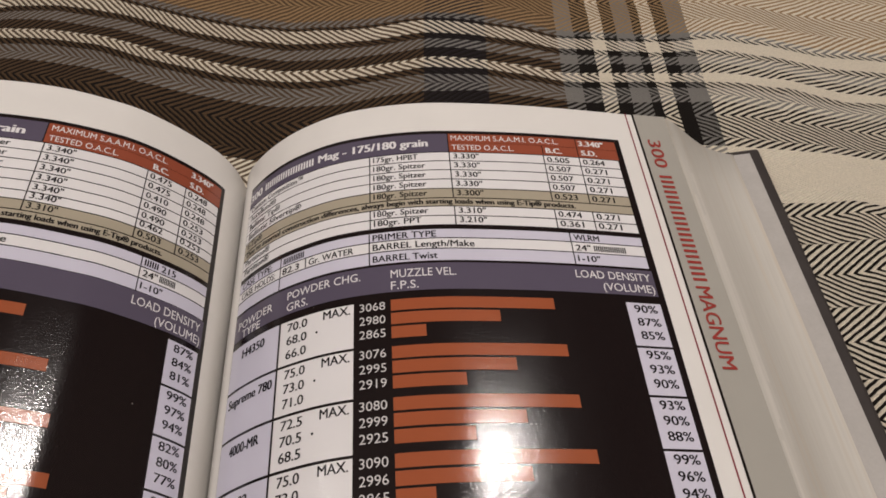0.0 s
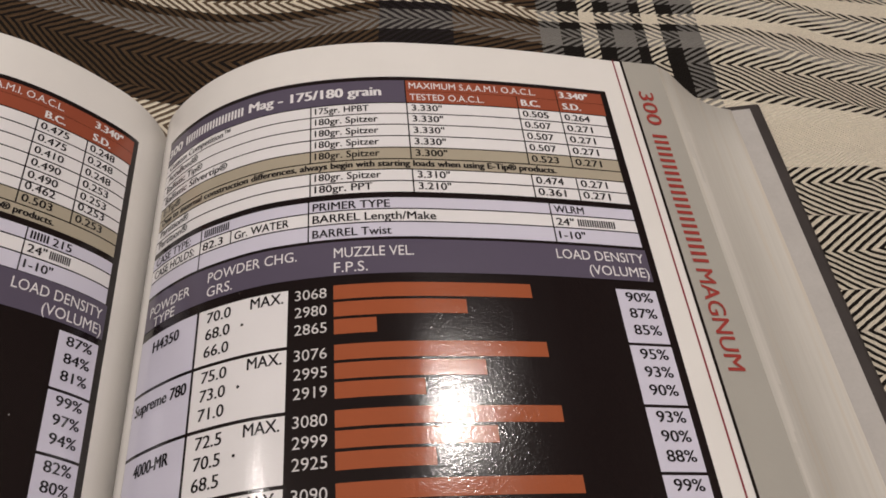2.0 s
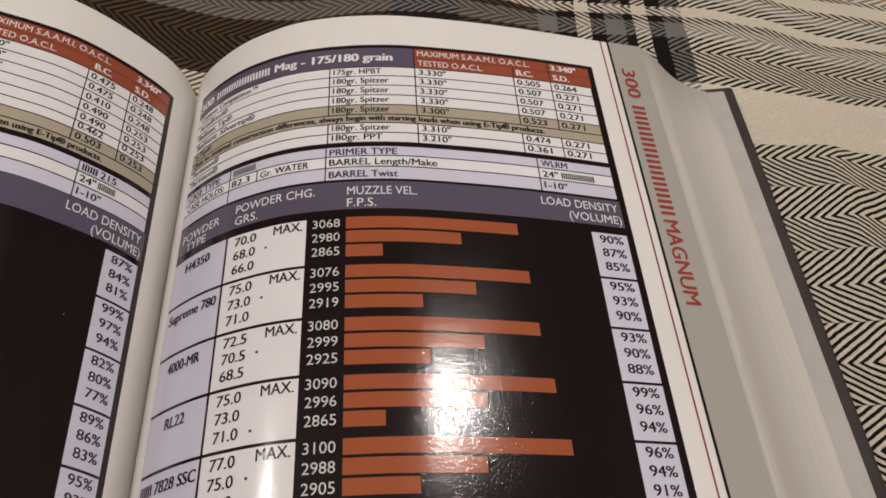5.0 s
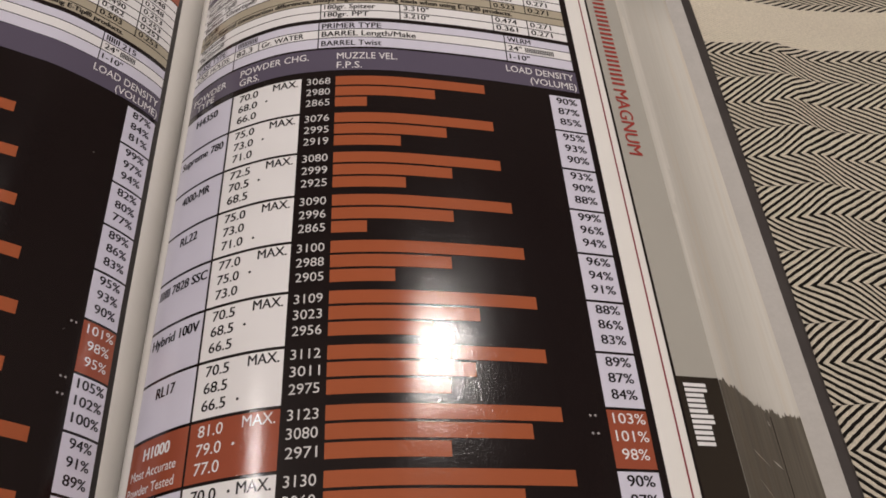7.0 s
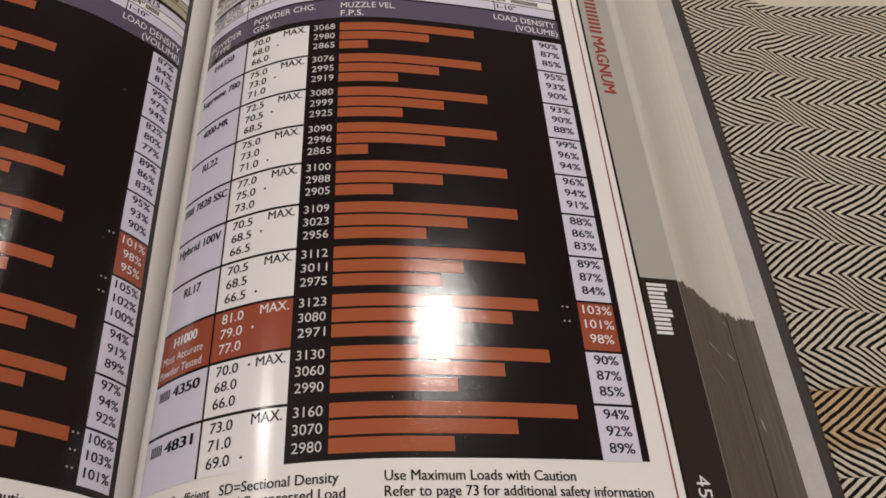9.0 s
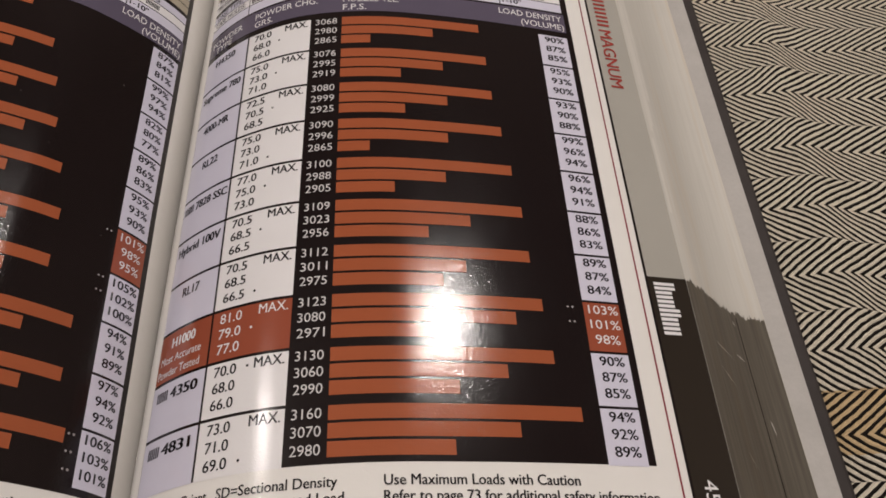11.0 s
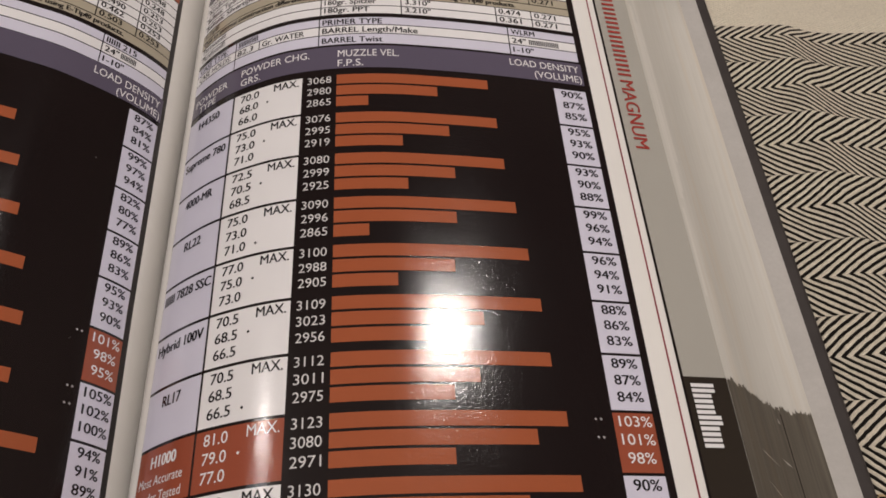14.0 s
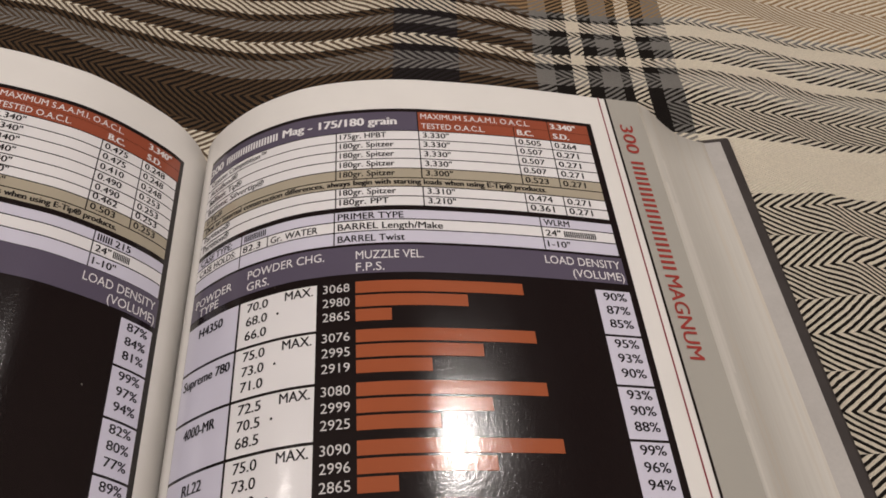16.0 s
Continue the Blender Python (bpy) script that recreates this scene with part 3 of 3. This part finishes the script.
write("*Best Load Tested", R, 8.0, -5.9, 2.2, INK_LINE, leaf_r, 22.0)
write("**Compressed Load", R, 33.5, -5.9, 2.2, INK_LINE, leaf_r, 24.5)

# right page: outer strip
patch("margin_line", R, 130.68, 131.14, BOTTOM, TOP, INK_MARGIN, leaf_r, L1)
patch("margin_strip", R, 133.3, END, BOTTOM, TOP, INK_GREY, leaf_r, L1)
patch("margin_line", R, 132.9, 133.6, BOTTOM, TOP, INK_BLACK, leaf_r, L2)
patch("logo_panel", R, 133.5, END, BOTTOM, 52.3, INK_BROWN, leaf_r, L2)
write("300", R, 135.7, 202.3, 4.0, INK_TITLE, leaf_r, 12.0, turned=True, weight=1)
bars(10, R, 135.7, 187.0, 4.0, 39.6, INK_TITLE, leaf_r, turned=True, stroke=0.24)
write("MAGNUM", R, 135.7, 146.6, 4.0, INK_TITLE, leaf_r, 25.8, turned=True, weight=1)
bars(6, R, 134.9, 50.6, 5.6, 15.6, INK_WHITE, leaf_r, turned=True, name="logo_shape", tall=(1.0, 0.8, 0.8, 1.0, 0.8, 0.8), stroke=0.34)
write("451", R, 136.2, -0.6, 3.2, INK_WHITE, leaf_r, 7.0, turned=True)

# page edges: the ink that bleeds over the fore-edge below the logo
def stained_edge():
    rng = random.Random(4)
    count = 120
    us = np.linspace(0.2, float(fore_r.u[-1]) - 0.3, count)
    verts, faces = [], []
    for k, u in enumerate(us):
        top = 52.2 - 2.6 * math.sin(math.pi * min(1.0, k / count / 0.9) * 0.55) + rng.uniform(-0.9, 0.5) + 0.4 * math.sin(k * 0.31)
        for v in (top, top - 8, 20, BOTTOM):
            verts.append(fore_r.at(u, v, 0.12))
    for k in range(count - 1):
        for j in range(3):
            a = k * 4 + j
            faces.append((a, a + 1, a + 5, a + 4))
    return shaped("stained_sheet_edges", verts, faces, EDGE_DARK, block_r, "dark brown printed bleed on the sheet edges")


stained_edge()


def scuff(u0, v0, u1, v1, wide):
    """A pale scratch rubbed into the dark edges."""
    verts = [fore_r.at(u, v, 0.2) for u, v in ((u0, v0), ((u0 + u1) / 2, (v0 + v1) / 2 + wide), (u1, v1), ((u0 + u1) / 2, (v0 + v1) / 2 - wide))]
    shaped("scuff_mark", verts, [(0, 1, 2, 3)], EDGE, block_r, "pale scratch", smooth=False)


for mark in ((3.0, 38.0, 15.0, 33.5, 0.14), (6.0, 29.5, 13.0, 25.0, 0.12), (17.0, 36.0, 21.0, 34.5, 0.25), (24.5, 19.5, 25.6, 15.0, 0.9), (9.0, 8.0, 12.0, 4.0, 0.12), (20.0, 46.5, 20.9, 45.0, 0.4)):
    scuff(*mark)
EDGE_PALE = edge_paper("pale_sheet_edges", (0.66, 0.63, 0.58), (0.60, 0.57, 0.525))
rng_edge = random.Random(11)
for k in range(5):  # single sheets that stand a hair proud of the rest
    u, v = rng_edge.choice((0.7, 1.2, 1.9, 3.0)) + rng_edge.uniform(0.0, 0.6), rng_edge.uniform(56.0, 150.0)
    patch("proud_sheet", fore_r, u, u + rng_edge.uniform(0.8, 1.6), v, min(TOP, v + rng_edge.uniform(25, 90)), EDGE_PALE, block_r, rng_edge.uniform(0.04, 0.08), step=0.2)
# shade inside a gap between signatures, painted as a black strip
patch("gap_shade_strip", fore_r, 22.0, 22.35, BOTTOM, 48.0, INK_BLACK, block_r, 0.2)

# left page
L = page_l
patch("table_ground", L, -135.0, -15.4, 2.2, 201.5, INK_BLACK, leaf_l, L1)
patch("header_field", L, -135.0, -70.6, 192.3, 200.0, INK_PURPLE, leaf_l, L2)
patch("header_field", L, -70.3, -17.0, 196.2, 200.0, INK_RED, leaf_l, L2)
patch("header_field", L, -70.3, -17.0, 192.3, 196.1, INK_RED, leaf_l, L2)
for k, (hi, lo) in enumerate(zip(ROWS1[:-1], ROWS1[1:])):
    patch("printed_band", L, -135.0, -17.4, lo + 0.57, hi + 0.23, INK_TAN if k in (6, 7) else INK_WHITE, leaf_l, L2)
    if k != 7:
        for u in (-69.8, -41.8, -29.6):
            patch("printed_line", L, u - 0.16, u + 0.16, lo + 0.4, hi + 0.4, INK_LINE, leaf_l, L2 + 0.02)
for k, (hi, lo) in enumerate(zip(ROWS2[:-1], ROWS2[1:])):
    patch("printed_band", L, -135.0, -17.4, lo + 0.57, hi + 0.23, INK_WHITE if k == 1 else INK_LILAC, leaf_l, L2)
    patch("printed_line", L, -38.2, -37.9, lo + 0.4, hi + 0.4, INK_LINE, leaf_l, L2 + 0.02)
patch("header_field", L, -135.0, -16.8, 143.2, 151.6, INK_PURPLE, leaf_l, L2)
write("grain", L, -75.5, 194.4, 3.0, INK_WHITE, leaf_l, 10.5, align="r", bold=True)
write("MAXIMUM S.A.A.M.I. O.A.C.L.", L, -69.2, 197.1, 2.1, INK_WHITE, leaf_l, 32.5)
write('3.340"', L, -28.6, 197.1, 2.1, INK_WHITE, leaf_l, 8.0, bold=True)
write("TESTED O.A.C.L.", L, -69.2, 193.1, 2.1, INK_WHITE, leaf_l, 18.5)
write("B.C.", L, -40.6, 193.1, 2.1, INK_WHITE, leaf_l, 5.0, bold=True)
write("S.D.", L, -28.6, 193.1, 2.1, INK_WHITE, leaf_l, 5.0, bold=True)
LBC, LSD = ["0.475", "0.475", "0.410", "0.490", "0.490", "0.462", "0.503"], ["0.248", "0.248", "0.248", "0.253", "0.253", "0.253", "0.253"]
for k in range(7):
    lo = ROWS1[k + 1] + 0.4
    write("Spitzer", L, -78.0, lo + 0.9, 2.0, INK_LINE, leaf_l, 8.5, align="r")
    write('3.310"' if k == 6 else '3.340"', L, -68.8, lo + 0.9, 2.0, INK_LINE, leaf_l, 7.5)
    write(LBC[k], L, -40.9, lo + 0.9, 2.0, INK_LINE, leaf_l, 6.8)
    write(LSD[k], L, -28.7, lo + 0.9, 2.0, INK_LINE, leaf_l, 6.8)
write("always begin with starting loads when using E-Tip\u00ae products.", L, -33.0, ROWS1[8] + 1.3, 1.75, INK_LINE, leaf_l, 58.0, align="r", bold=True)
bars(3, L, -37.2, ROWS2[1] + 1.0, 2.0, 4.2, INK_LINE, leaf_l)
write("215", L, -32.4, ROWS2[1] + 1.0, 2.0, INK_LINE, leaf_l, 4.4)
write('24"', L, -37.2, ROWS2[2] + 1.2, 2.0, INK_LINE, leaf_l, 4.2)
bars(5, L, -32.4, ROWS2[2] + 1.2, 2.0, 4.8, INK_LINE, leaf_l)
write('1-10"', L, -37.2, ROWS2[3] + 1.5, 2.0, INK_LINE, leaf_l, 6.2)
write("BARREL Length/Make", L, -70.5, ROWS2[2] + 1.2, 2.1, INK_LINE, leaf_l, 27.0, align="r")
write("LOAD DENSITY", L, -18.0, 147.6, 2.5, INK_WHITE, leaf_l, 20.5, align="r")
write("(VOLUME)", L, -17.6, 143.9, 2.5, INK_WHITE, leaf_l, 14.0, align="r")
L_DENSITY = [(87, 84, 81), (99, 97, 94), (82, 80, 77), (89, 86, 83), (95, 93, 90), (101, 98, 95), (105, 102, 100), (94, 91, 89), (97, 94, 92), (106, 103, 101)]
L_ENDS = [(61.5, 73, 92), (53.8, 63.2, 84), (50.7, 59.7, 82), (48.2, 55.4, 80), (44.5, 56.8, 78), (42.4, 54, 76), (42.4, 52.1, 76), (34.2, 45.2, 70), (34.2, 43.0, 70), (30.9, 42.0, 70)]
L_MARKS = {(5, 0), (6, 0), (6, 1), (9, 0), (9, 1), (9, 2)}
for k in range(10):
    top = 141.6 - GROUP * k
    best = k == 5
    patch("density_cell", L, -27.0, -17.4, top - GROUP + 0.65, top, INK_RED if best else INK_LILAC, leaf_l, L2)
    for n in range(3):
        line = top - LINE * n
        patch("speed_bar", L, -120.0, -L_ENDS[k][n], line - 5.2 + 0.13 * k, line - 1.8 + 0.13 * k, INK_BAR, leaf_l, L2)
        write("%d%%" % L_DENSITY[k][n], L, -22.0, line - 3.1, 2.35, INK_WHITE if best else INK_LINE, leaf_l, 6.2 if L_DENSITY[k][n] < 100 else 7.6, align="c")
        if (k, n) in L_MARKS:
            dots(L, (-30.0, -28.8), line - 1.6, 0.38, INK_MARK, leaf_l)
write("Use Maximum Loads with Caution", L, -36.0, -2.6, 2.2, INK_LINE, leaf_l, 41.5, align="r")
